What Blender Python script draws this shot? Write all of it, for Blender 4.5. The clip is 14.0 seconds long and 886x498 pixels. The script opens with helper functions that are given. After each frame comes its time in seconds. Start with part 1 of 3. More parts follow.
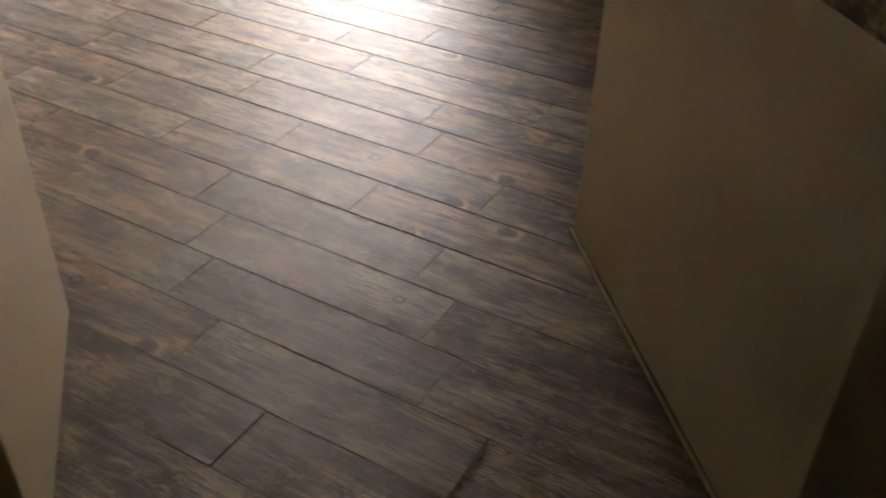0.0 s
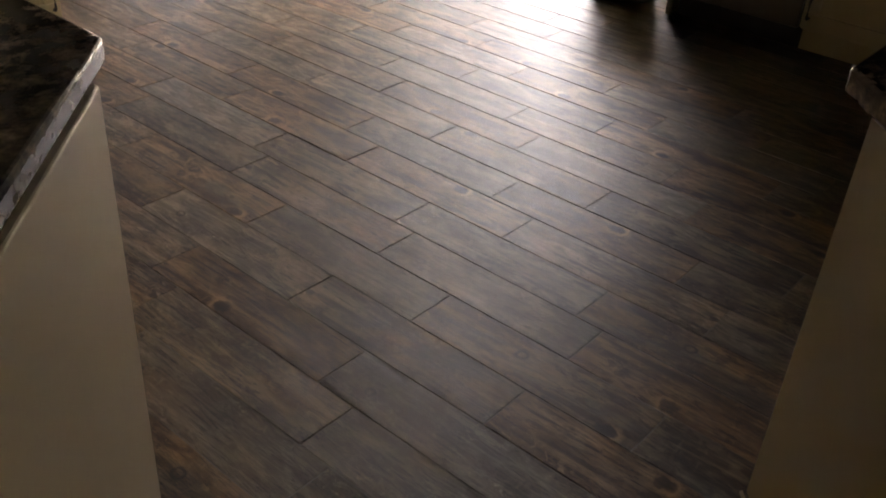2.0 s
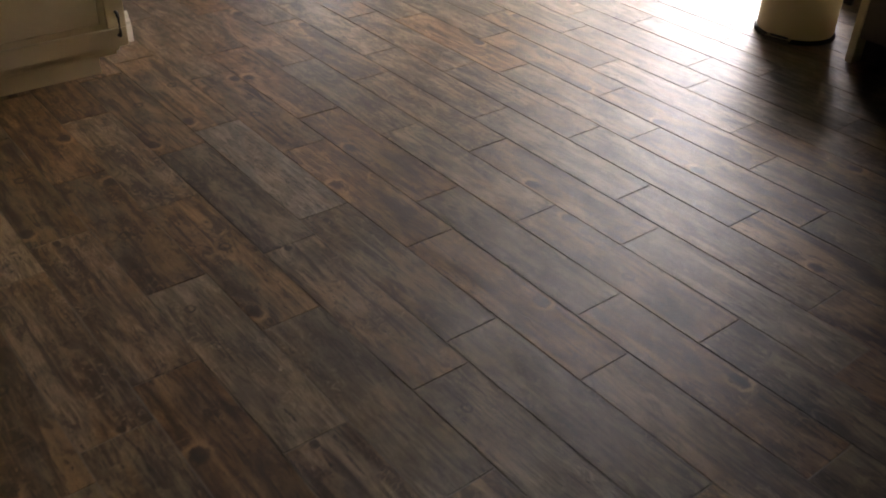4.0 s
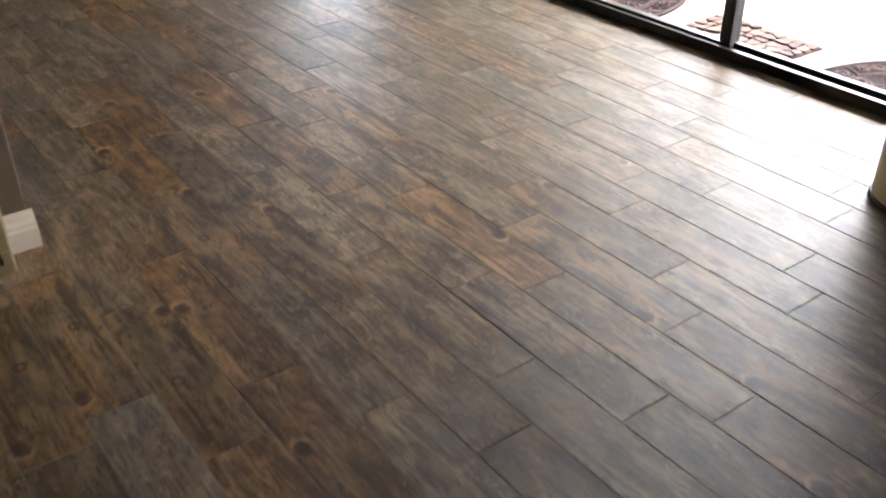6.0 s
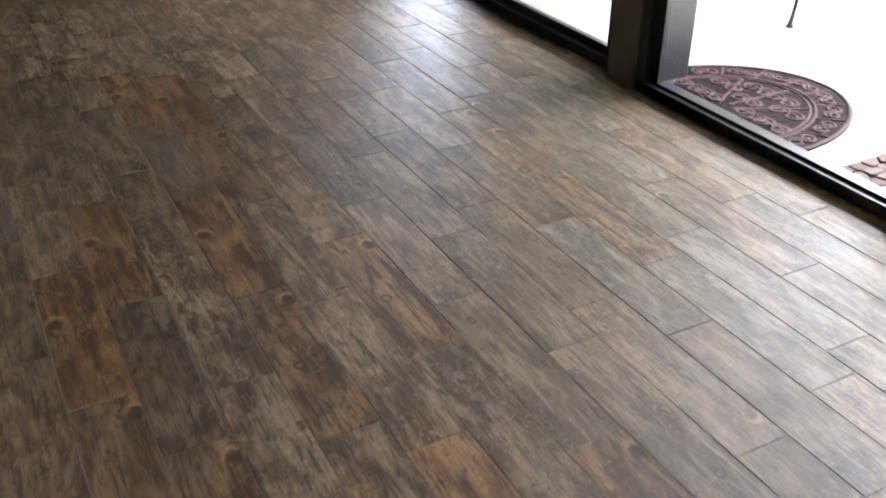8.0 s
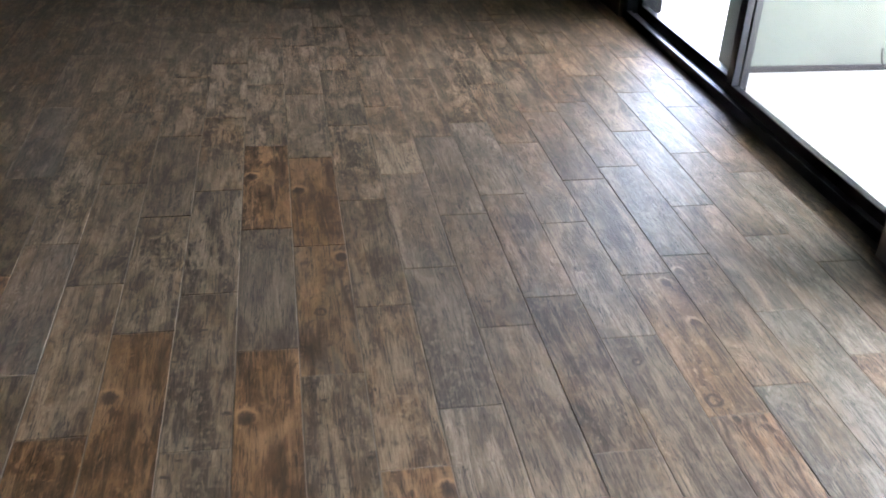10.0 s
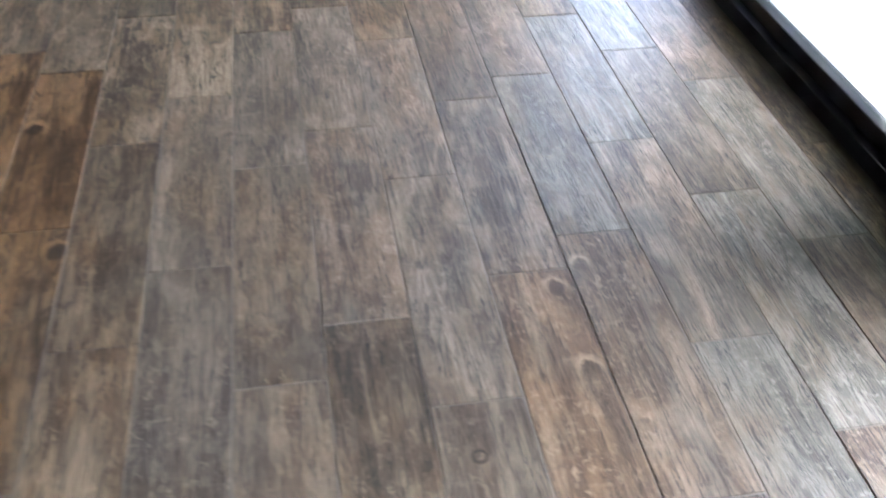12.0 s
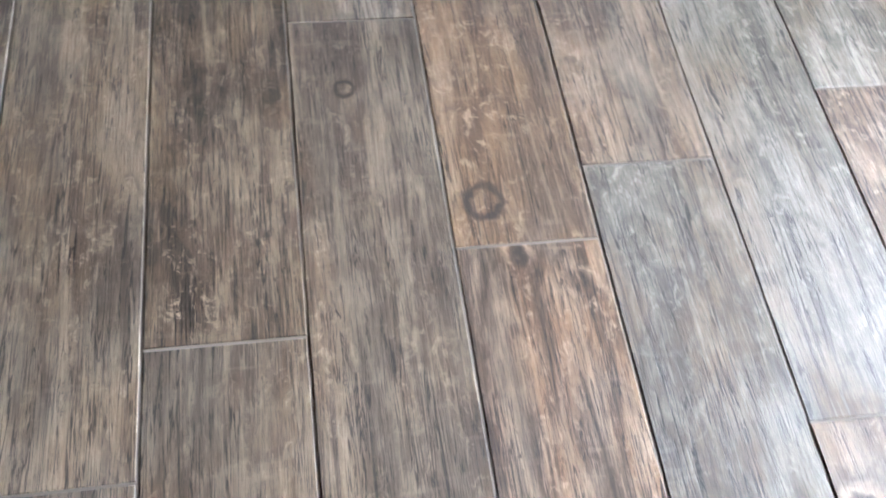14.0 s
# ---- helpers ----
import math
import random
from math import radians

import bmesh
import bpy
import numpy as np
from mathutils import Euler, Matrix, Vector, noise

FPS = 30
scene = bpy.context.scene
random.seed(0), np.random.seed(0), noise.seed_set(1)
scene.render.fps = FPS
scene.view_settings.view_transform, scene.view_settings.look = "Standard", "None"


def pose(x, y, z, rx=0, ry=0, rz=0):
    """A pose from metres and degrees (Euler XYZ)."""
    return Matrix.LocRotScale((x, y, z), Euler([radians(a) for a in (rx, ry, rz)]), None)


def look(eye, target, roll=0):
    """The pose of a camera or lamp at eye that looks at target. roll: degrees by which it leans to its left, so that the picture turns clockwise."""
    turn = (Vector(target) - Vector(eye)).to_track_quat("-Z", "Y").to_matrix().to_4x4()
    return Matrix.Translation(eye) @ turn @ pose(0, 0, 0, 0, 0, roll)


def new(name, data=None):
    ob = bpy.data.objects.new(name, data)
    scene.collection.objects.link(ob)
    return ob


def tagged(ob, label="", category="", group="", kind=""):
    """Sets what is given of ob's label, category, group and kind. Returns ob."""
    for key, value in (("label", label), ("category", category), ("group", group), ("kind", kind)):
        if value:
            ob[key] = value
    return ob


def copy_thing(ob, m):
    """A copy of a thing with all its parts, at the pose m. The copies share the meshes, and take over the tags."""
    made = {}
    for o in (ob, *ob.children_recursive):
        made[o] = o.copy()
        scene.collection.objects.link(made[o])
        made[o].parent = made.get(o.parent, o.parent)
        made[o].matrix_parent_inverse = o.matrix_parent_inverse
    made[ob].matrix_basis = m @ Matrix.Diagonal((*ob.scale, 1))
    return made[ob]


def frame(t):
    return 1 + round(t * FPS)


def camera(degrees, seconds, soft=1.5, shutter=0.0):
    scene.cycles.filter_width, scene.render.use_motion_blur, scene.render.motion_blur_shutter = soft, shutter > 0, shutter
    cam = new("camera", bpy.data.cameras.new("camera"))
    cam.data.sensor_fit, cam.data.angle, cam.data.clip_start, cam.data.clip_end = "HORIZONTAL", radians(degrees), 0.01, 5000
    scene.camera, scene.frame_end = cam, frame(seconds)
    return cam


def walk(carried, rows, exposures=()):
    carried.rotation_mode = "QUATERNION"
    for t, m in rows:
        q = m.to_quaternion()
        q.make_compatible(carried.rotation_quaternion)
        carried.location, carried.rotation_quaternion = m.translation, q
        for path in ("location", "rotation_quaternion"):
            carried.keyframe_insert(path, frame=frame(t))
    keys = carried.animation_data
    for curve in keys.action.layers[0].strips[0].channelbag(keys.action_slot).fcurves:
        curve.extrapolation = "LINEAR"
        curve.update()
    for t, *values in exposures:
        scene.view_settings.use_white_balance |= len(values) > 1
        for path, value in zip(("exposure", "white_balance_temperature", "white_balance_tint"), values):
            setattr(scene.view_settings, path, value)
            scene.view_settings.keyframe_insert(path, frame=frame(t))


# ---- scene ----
cam = camera(50.5, 14.0, soft=1.8, shutter=0.4)
PATH = [
    (0, (-3.385, -0.007, 1.279), (-1.979, 0.778, 0.093), 1.7),
    (0.5, (-3.357, 0.035, 1.359), (-2.045, 0.947, 0.155), 2.0),
    (1, (-3.266, 0.092, 1.385), (-1.949, 1.072, 0.242), 3.1),
    (1.5, (-3.176, 0.199, 1.396), (-1.855, 1.209, 0.285), 4.6),
    (2, (-3.085, 0.27, 1.399), (-1.777, 1.323, 0.312), 4.0),
    (2.5, (-2.916, 0.328, 1.398), (-1.648, 1.436, 0.319), 4.1),
    (3, (-2.763, 0.374, 1.382), (-1.56, 1.57, 0.323), 4.2),
    (3.2, (-2.721, 0.407, 1.375), (-1.565, 1.634, 0.299), 3.3),
    (5.3, (-1.921, 1.03, 1.35), (-0.929, 2.324, 0.191), 1.7),
    (5.5, (-1.864, 1.13, 1.365), (-0.886, 2.436, 0.208), 1.0),
    (6, (-1.673, 1.374, 1.392), (-0.67, 2.743, 0.333), -0.2),
    (6.5, (-1.47, 1.579, 1.378), (-0.565, 3.013, 0.318), 0.1),
    (7, (-1.281, 1.723, 1.369), (-0.453, 3.216, 0.327), 0.7),
    (7.5, (-1.119, 1.941, 1.399), (-0.289, 3.437, 0.362), 1.1),
    (8, (-0.948, 2.138, 1.42), (-0.142, 3.651, 0.39), 0.2),
    (8.5, (-0.699, 2.274, 1.435), (-0.155, 3.923, 0.441), 2.5),
    (9, (-0.53, 2.437, 1.422), (-0.108, 4.098, 0.392), 0.9),
    (9.2, (-0.482, 2.54, 1.42), (-0.088, 4.227, 0.428), 1.4),
    (11.3, (0.061, 3.547, 1.322), (0.315, 5.18, 0.195), 1.9),
    (11.5, (0.14, 3.646, 1.257), (0.436, 5.244, 0.091), 1.8),
    (12, (0.305, 3.858, 1.154), (0.579, 5.369, -0.128), 1.1),
    (12.1, (0.382, 3.868, 1.098), (0.581, 5.395, -0.179), -1.3),
    (12.2, (0.443, 3.882, 1.069), (0.674, 5.34, -0.281), -2.7),
    (12.5, (0.453, 3.9, 0.935), (0.79, 5.259, -0.494), 0.7),
    (13, (0.469, 3.932, 0.867), (0.851, 5.11, -0.703), 3.0),
    (13.5, (0.475, 3.951, 0.823), (0.817, 5.009, -0.839), 4.9),
    (14, (0.471, 4.006, 0.816), (0.755, 5.036, -0.875), 8.8),
]
walk(cam, [(t, look(eye, target, roll)) for t, eye, target, roll in PATH], [(0.0, 6.75, 8400, 21), (1.5, 5.95, 7900, 20), (3.2, 5.5, 7850, 20), (5.3, 6.1, 7300, 16), (6.0, 5.8, 7000, 13), (6.6, 5.55, 6850, 13), (7.6, 5.6, 6550, 12), (8.5, 5.65, 6350, 11), (9.2, 5.95, 6150, 11), (11.3, 6.25, 5600, 10), (12.5, 6.4, 5500, 10), (14.0, 6.4, 5500, 10)])

# ---- light: overcast daylight through the glass wall ----
world = bpy.data.worlds.new("sky")
scene.world = world
world.use_nodes = True
wn = world.node_tree.nodes
sky = wn.new("ShaderNodeTexSky")
sky.sky_type = "NISHITA"
sky.sun_disc = False
sky.sun_elevation = radians(70)
sky.sun_rotation = radians(90)
sky.air_density = 0.6
sky.ozone_density = 0.3
sky.dust_density = 8.0
wn["Background"].inputs["Strength"].default_value = 0.15
world.node_tree.links.new(sky.outputs["Color"], wn["Background"].inputs["Color"])

sun = new("sun", bpy.data.lights.new("sun", "SUN"))
sun.data.energy = 2.5
sun.data.angle = radians(4)
sun.data.color = (1.0, 0.97, 0.93)
sun.matrix_world = look((10 / math.tan(radians(70)), 4, 10), (0, 4, 0))


# ---- materials ----
def mat(name):
    m = bpy.data.materials.new(name)
    m.use_nodes = True
    nt = m.node_tree
    return m, nt, nt.nodes["Principled BSDF"]


def node(nt, kind, **values):
    n = nt.nodes.new("ShaderNode" + kind)
    for key, value in values.items():
        n.inputs[key.replace("_", " ")].default_value = value
    return n


def ramp(nt, fac, stops):
    r = nt.nodes.new("ShaderNodeValToRGB")
    while len(r.color_ramp.elements) < len(stops):
        r.color_ramp.elements.new(0.5)
    for e, (p, c) in zip(r.color_ramp.elements, stops):
        e.position, e.color = p, (*c, 1)
    nt.links.new(fac, r.inputs[0])
    return r.outputs[0]


def mix(nt, fac, a, b, how="MIX"):
    n = nt.nodes.new("ShaderNodeMix")
    n.data_type, n.blend_type = "RGBA", how
    for socket, value in ((n.inputs["Factor"], fac), (n.inputs[6], a), (n.inputs[7], b)):
        if isinstance(value, (int, float)):
            socket.default_value = value
        elif isinstance(value, tuple):
            socket.default_value = (*value, 1)
        else:
            nt.links.new(value, socket)
    return n.outputs[2]


def calc(nt, op, a, b=0.0, clamp=False):
    n = nt.nodes.new("ShaderNodeMath")
    n.operation, n.use_clamp = op, clamp
    for socket, value in zip(n.inputs, (a, b)):
        if isinstance(value, (int, float)):
            socket.default_value = value
        else:
            nt.links.new(value, socket)
    return n.outputs[0]


def bump(nt, bsdf, height, strength, distance):
    b = node(nt, "Bump", Strength=strength, Distance=distance)
    nt.links.new(height, b.inputs["Height"])
    nt.links.new(b.outputs[0], bsdf.inputs["Normal"])


def paint(name, colour, rough=0.45, wear=0.12, scale=3.0, grain=60.0, depth=0.0006, metal=0.0):
    """A painted or plain surface with faint blotches and a fine uneven skin."""
    m, nt, p = mat(name)
    tc = nt.nodes.new("ShaderNodeTexCoord")
    big, fine = node(nt, "TexNoise", Scale=scale, Detail=5.0), node(nt, "TexNoise", Scale=grain, Detail=3.0)
    for n in (big, fine):
        nt.links.new(tc.outputs["Object"], n.inputs["Vector"])
    dark = tuple(c * (1 - wear * 2) for c in colour)
    light = tuple(min(1, c * (1 + wear)) for c in colour)
    col = ramp(nt, big.outputs[0], [(0.3, dark), (0.5, colour), (0.7, light)])
    nt.links.new(mix(nt, calc(nt, "MULTIPLY", fine.outputs[0], 0.25), col, tuple(c * 0.7 for c in colour)), p.inputs["Base Color"])
    nt.links.new(calc(nt, "ADD", calc(nt, "MULTIPLY", big.outputs[0], 0.2), rough - 0.1), p.inputs["Roughness"])
    p.inputs["Metallic"].default_value = metal
    bump(nt, p, fine.outputs[0], 0.3, depth)
    return m


def plank_print(name, base, light, dark, knot_colour, knots, loose, streak=0.5, cloud=0.5, other=(0.15, 0.122, 0.092), marks=0.0, streaks=()):
    """One printed face of the wood-look tiles: grain along y, clouds, cross saw marks, knots at set places.
    knots: (across, along, radius, open ring or not), in metres from the middle. loose: pieces joined in one mesh."""
    m, nt, p = mat(name)
    link = nt.links.new
    tc = nt.nodes.new("ShaderNodeTexCoord")
    if loose:
        rnd = nt.nodes.new("ShaderNodeNewGeometry").outputs["Random Per Island"]
    else:
        rnd = nt.nodes.new("ShaderNodeObjectInfo").outputs["Random"]
    off = nt.nodes.new("ShaderNodeCombineXYZ")
    for i, k in enumerate((7.3, 31.7, 57.1)):
        link(calc(nt, "MULTIPLY", rnd, k), off.inputs[i])
    add = nt.nodes.new("ShaderNodeVectorMath")
    link(tc.outputs["Object"], add.inputs[0])
    link(off.outputs[0], add.inputs[1])
    where = add.outputs[0]

    def stretched(sx, sy):
        mp = nt.nodes.new("ShaderNodeMapping")
        mp.inputs["Scale"].default_value = (sx, sy, 1)
        link(where, mp.inputs["Vector"])
        return mp.outputs[0]

    def noise_at(vector, scale, detail, rough=0.55, warp=0.0):
        n = node(nt, "TexNoise", Scale=scale, Detail=detail, Roughness=rough, Distortion=warp)
        link(vector, n.inputs["Vector"])
        return n.outputs[0]

    grain = noise_at(stretched(1, 0.06), 150, 7, 0.7, 1.2)
    fibre = noise_at(stretched(1, 0.03), 420, 4, 0.65, 0.8)
    hues = noise_at(stretched(1, 0.30), 8, 4, 0.55, 1.0)
    clouds = noise_at(stretched(1, 0.36), 10, 4, 0.55, 0.8)
    zones = noise_at(stretched(1, 0.10), 24, 5, 0.6, 1.2)
    patches = noise_at(stretched(1, 0.45), 30, 5, 0.6, 0.8)
    mottle = noise_at(stretched(1, 0.25), 95, 6, 0.7, 0.9)
    saw = noise_at(stretched(0.22, 1), 70, 3, 0.6)
    cracks = noise_at(stretched(1, 0.035), 95, 5, 0.6, 1.6)
    sparse = noise_at(stretched(1, 0.3), 24, 3, 0.6)
    dashes = noise_at(stretched(0.45, 1), 62, 2, 0.5, 0.4)
    white, black = (1, 1, 1), (0, 0, 0)
    depth = 0.92 if dark[0] < 0.055 else 0.62
    if loose:
        base = ramp(nt, rnd, [(0.0, (0.185, 0.092, 0.040)), (0.25, (0.15, 0.110, 0.075)), (0.5, (0.16, 0.098, 0.054)), (0.75, (0.122, 0.078, 0.046)), (1.0, (0.18, 0.115, 0.068))])
    col = mix(nt, calc(nt, "MULTIPLY", ramp(nt, hues, [(0.42, black), (0.57, white)]), 0.95), base, other)
    col = mix(nt, calc(nt, "MULTIPLY", ramp(nt, clouds, [(0.36, white), (0.50, black)]), 0.98 * depth), col, dark)
    col = mix(nt, calc(nt, "MULTIPLY", ramp(nt, clouds, [(0.52, black), (0.61, white)]), 0.6 * depth), col, light)
    col = mix(nt, calc(nt, "MULTIPLY", ramp(nt, zones, [(0.37, white), (0.45, black)]), 0.9 * depth), col, dark)
    col = mix(nt, calc(nt, "MULTIPLY", ramp(nt, zones, [(0.55, black), (0.64, white)]), 0.5), col, light)
    col = mix(nt, calc(nt, "MULTIPLY", ramp(nt, patches, [(0.52, black), (0.66, white)]), cloud * 0.8 * depth), col, light)
    col = mix(nt, calc(nt, "MULTIPLY", ramp(nt, patches, [(0.36, white), (0.43, black)]), 0.8 * depth), col, dark)
    scuffs = noise_at(stretched(1, 0.7), 60, 7, 0.75, 1.2)
    col = mix(nt, calc(nt, "MULTIPLY", ramp(nt, scuffs, [(0.55, black), (0.60, white)]), calc(nt, "MULTIPLY", ramp(nt, hues, [(0.42, white), (0.58, black)]), 0.7)), col, light)
    col = mix(nt, calc(nt, "MULTIPLY", ramp(nt, mottle, [(0.34, white), (0.50, black)]), 0.16), col, tuple(c * 0.7 for c in dark))
    col = mix(nt, calc(nt, "MULTIPLY", ramp(nt, mottle, [(0.55, black), (0.72, white)]), 0.12), col, light)
    col = mix(nt, calc(nt, "MULTIPLY", ramp(nt, grain, [(0.38, white), (0.47, black)]), streak * 0.38), col, tuple(c * 0.5 for c in dark))
    col = mix(nt, calc(nt, "MULTIPLY", ramp(nt, fibre, [(0.40, white), (0.5, black)]), streak * 0.3), col, tuple(c * 0.5 for c in dark))
    line = calc(nt, "MULTIPLY", ramp(nt, cracks, [(0.470, black), (0.488, white), (0.508, white), (0.526, black)]), ramp(nt, sparse, [(0.40, black), (0.50, white)]))
    col = mix(nt, calc(nt, "MULTIPLY", line, 0.9), col, tuple(c * 0.2 for c in dark))
    hairs = noise_at(stretched(1, 0.03), 210, 6, 0.7, 2.2)
    hair = calc(nt, "MULTIPLY", ramp(nt, hairs, [(0.482, black), (0.494, white), (0.502, white), (0.514, black)]), ramp(nt, patches, [(0.36, black), (0.46, white)]))
    col = mix(nt, calc(nt, "MULTIPLY", hair, 0.9 * streak), col, tuple(c * 0.25 for c in dark))
    veins = noise_at(stretched(1, 0.05), 170, 5, 0.65, 1.8)
    col = mix(nt, calc(nt, "MULTIPLY", ramp(nt, veins, [(0.56, black), (0.64, white)]), 0.3), col, light)
    col = mix(nt, calc(nt, "MULTIPLY", ramp(nt, saw, [(0.60, black), (0.74, white)]), 0.18), col, light)
    if marks:
        spots = calc(nt, "MULTIPLY", ramp(nt, dashes, [(0.63, black), (0.70, white)]), ramp(nt, sparse, [(0.45, black), (0.52, white)]))
        col = mix(nt, calc(nt, "MULTIPLY", spots, marks), col, tuple(c * 0.4 for c in dark))
    sep = nt.nodes.new("ShaderNodeSeparateXYZ")
    wob = noise_at(where, 55, 5, 0.75)
    link(tc.outputs["Object"], sep.inputs[0])
    for kx, y0, y1, width in streaks:
        side = calc(nt, "ABSOLUTE", calc(nt, "ADD", calc(nt, "SUBTRACT", sep.outputs[0], kx), calc(nt, "MULTIPLY", calc(nt, "SUBTRACT", zones, 0.5), width * 5)))
        span = calc(nt, "DIVIDE", calc(nt, "ABSOLUTE", calc(nt, "SUBTRACT", sep.outputs[1], (y0 + y1) / 2)), (y1 - y0) / 2)
        core = calc(nt, "MULTIPLY", calc(nt, "SUBTRACT", 1.0, calc(nt, "DIVIDE", side, width), True), calc(nt, "MULTIPLY", calc(nt, "SUBTRACT", 1.0, span, True), 2.5, True))
        col = mix(nt, calc(nt, "MULTIPLY", core, 0.85), col, tuple(c * 0.6 for c in dark))
    for kx, ky, radius, ring in knots:
        dx = calc(nt, "SUBTRACT", sep.outputs[0], kx)
        dy = calc(nt, "MULTIPLY", calc(nt, "SUBTRACT", sep.outputs[1], ky), 0.9 if ring else 0.75)
        r = calc(nt, "SQRT", calc(nt, "ADD", calc(nt, "MULTIPLY", dx, dx), calc(nt, "MULTIPLY", dy, dy)))
        r = calc(nt, "DIVIDE", calc(nt, "ADD", r, calc(nt, "MULTIPLY", calc(nt, "SUBTRACT", wob, 0.5), radius * (0.9 if ring else 1.6))), radius)
        if ring:
            spot = ramp(nt, calc(nt, "DIVIDE", r, 2.0), [(0.26, black), (0.37, white), (0.46, white), (0.56, black)])
        else:
            rim = ramp(nt, calc(nt, "DIVIDE", r, 2.0), [(0.40, black), (0.54, white), (0.64, (0.6, 0.6, 0.6)), (0.82, black)])
            above = calc(nt, "ADD", 0.45, calc(nt, "DIVIDE", dy, radius * 1.6), True)
            col = mix(nt, calc(nt, "MULTIPLY", rim, calc(nt, "MULTIPLY", above, 0.75)), col, light)
            spot = ramp(nt, calc(nt, "DIVIDE", r, 2.0), [(0.16, white), (0.34, (0.8, 0.8, 0.8)), (0.5, black)])
        col = mix(nt, calc(nt, "MULTIPLY", spot, calc(nt, "ADD", 0.35 if ring or depth > 0.9 else 0.1, wob)), col, knot_colour)
    warm = (1.08, 1.0, 0.84) if depth > 0.9 else (1.04, 1.0, 0.89)
    tone = ramp(nt, rnd, [(0.0, tuple(0.82 * c for c in warm)), (1.0, tuple(1.08 * c for c in warm))])
    col = mix(nt, 1.0, col, tone, "MULTIPLY")
    link(col, p.inputs["Base Color"])
    link(calc(nt, "ADD", calc(nt, "MULTIPLY", grain, 0.2), GLOSS), p.inputs["Roughness"])
    p.inputs["Specular IOR Level"].default_value = 0.55
    bump(nt, p, calc(nt, "SUBTRACT", calc(nt, "ADD", calc(nt, "MULTIPLY", grain, 0.6), calc(nt, "ADD", calc(nt, "MULTIPLY", fibre, 0.4), calc(nt, "MULTIPLY", mottle, 0.6))), calc(nt, "MULTIPLY", line, 0.4)), 0.28, 0.0014)
    return m


GLOSS = 0.37
PRINTS = {
    "tan": ((0.225, 0.142, 0.080), (0.42, 0.318, 0.225), (0.067, 0.042, 0.027), (0.036, 0.026, 0.02), [(-0.0375, -0.2585, 0.0225, True), (0.045, 0.0575, 0.018, False), (0.04, 0.262, 0.018, False)], 0.72, 0.4, (0.165, 0.118, 0.08)),
    "tan_streaked": ((0.215, 0.135, 0.080), (0.40, 0.305, 0.235), (0.045, 0.030, 0.02), (0.022, 0.017, 0.013), [(-0.013, 0.30, 0.012, False)], 1, 0.4, (0.125, 0.1, 0.078), 0.0, [(-0.004, 0.1, 0.31, 0.012), (-0.07, 0.02, 0.25, 0.016), (0.03, -0.25, 0.2, 0.006)]),
    "orange": ((0.190, 0.105, 0.049), (0.39, 0.25, 0.145), (0.040, 0.021, 0.010), (0.016, 0.010, 0.008), [(-0.05, 0.056, 0.022, False)], 0.84, 0.3, (0.16, 0.092, 0.045), 0.0, [(0.02, -0.22, 0.0, 0.022), (0.055, 0.05, 0.28, 0.014)]),
    "orange_ring": ((0.180, 0.106, 0.052), (0.36, 0.237, 0.141), (0.042, 0.025, 0.013), (0.020, 0.013, 0.010), [(-0.015, -0.04, 0.016, True), (0.06, 0.24, 0.022, False)], 0.78, 0.35, (0.145, 0.118, 0.088), 0.0, [(0.055, -0.05, 0.2, 0.012), (-0.05, -0.3, -0.1, 0.02)]),
    "rose": ((0.185, 0.126, 0.080), (0.39, 0.304, 0.235), (0.067, 0.047, 0.034), (0.044, 0.031, 0.025), [(-0.052, 0.2225, 0.016, False)], 0.6, 0.5, (0.155, 0.132, 0.108)),
    "rose_plain": ((0.185, 0.130, 0.086), (0.39, 0.31, 0.245), (0.067, 0.047, 0.034), (0.044, 0.031, 0.025), [], 0.66, 0.5, (0.145, 0.128, 0.108)),
    "brown": ((0.178, 0.108, 0.057), (0.39, 0.306, 0.222), (0.050, 0.033, 0.022), (0.031, 0.022, 0.016), [], 0.84, 0.55, (0.150, 0.119, 0.087)),
    "grey": ((0.158, 0.118, 0.080), (0.40, 0.325, 0.245), (0.046, 0.034, 0.025), (0.035, 0.029, 0.023), [], 0.9, 0.6, (0.178, 0.122, 0.074), 0.85),
    "pale": ((0.160, 0.142, 0.116), (0.36, 0.335, 0.300), (0.062, 0.055, 0.046), (0.044, 0.042, 0.038), [], 0.72, 0.65, (0.19, 0.142, 0.098)),
    "grey_soft": ((0.156, 0.121, 0.090), (0.37, 0.31, 0.25), (0.060, 0.048, 0.038), (0.035, 0.029, 0.023), [], 0.8, 0.6, (0.170, 0.127, 0.088)),
    "brown_soft": ((0.172, 0.119, 0.074), (0.37, 0.295, 0.222), (0.060, 0.043, 0.031), (0.031, 0.022, 0.016), [], 0.84, 0.55, (0.150, 0.122, 0.093)),
    "dark": ((0.116, 0.083, 0.060), (0.31, 0.252, 0.19), (0.030, 0.023, 0.017), (0.022, 0.017, 0.013), [], 0.9, 0.5, (0.15, 0.108, 0.07)),
    "brown_ring": ((0.165, 0.117, 0.077), (0.37, 0.295, 0.222), (0.060, 0.043, 0.031), (0.031, 0.022, 0.016), [(-0.0175, 0.2065, 0.013, True)], 0.84, 0.55, (0.150, 0.119, 0.087)),
}
plank_mats = {k: plank_print("tile_print_" + k, *v[:5], False, *v[5:]) for k, v in PRINTS.items()}
far_mat = plank_print("tile_print_joined", *PRINTS["brown"][:4], [], True, 0.8, 0.5)
GROUT = paint("grout", (0.21, 0.18, 0.15), 0.9, 0.15, 6, 300)
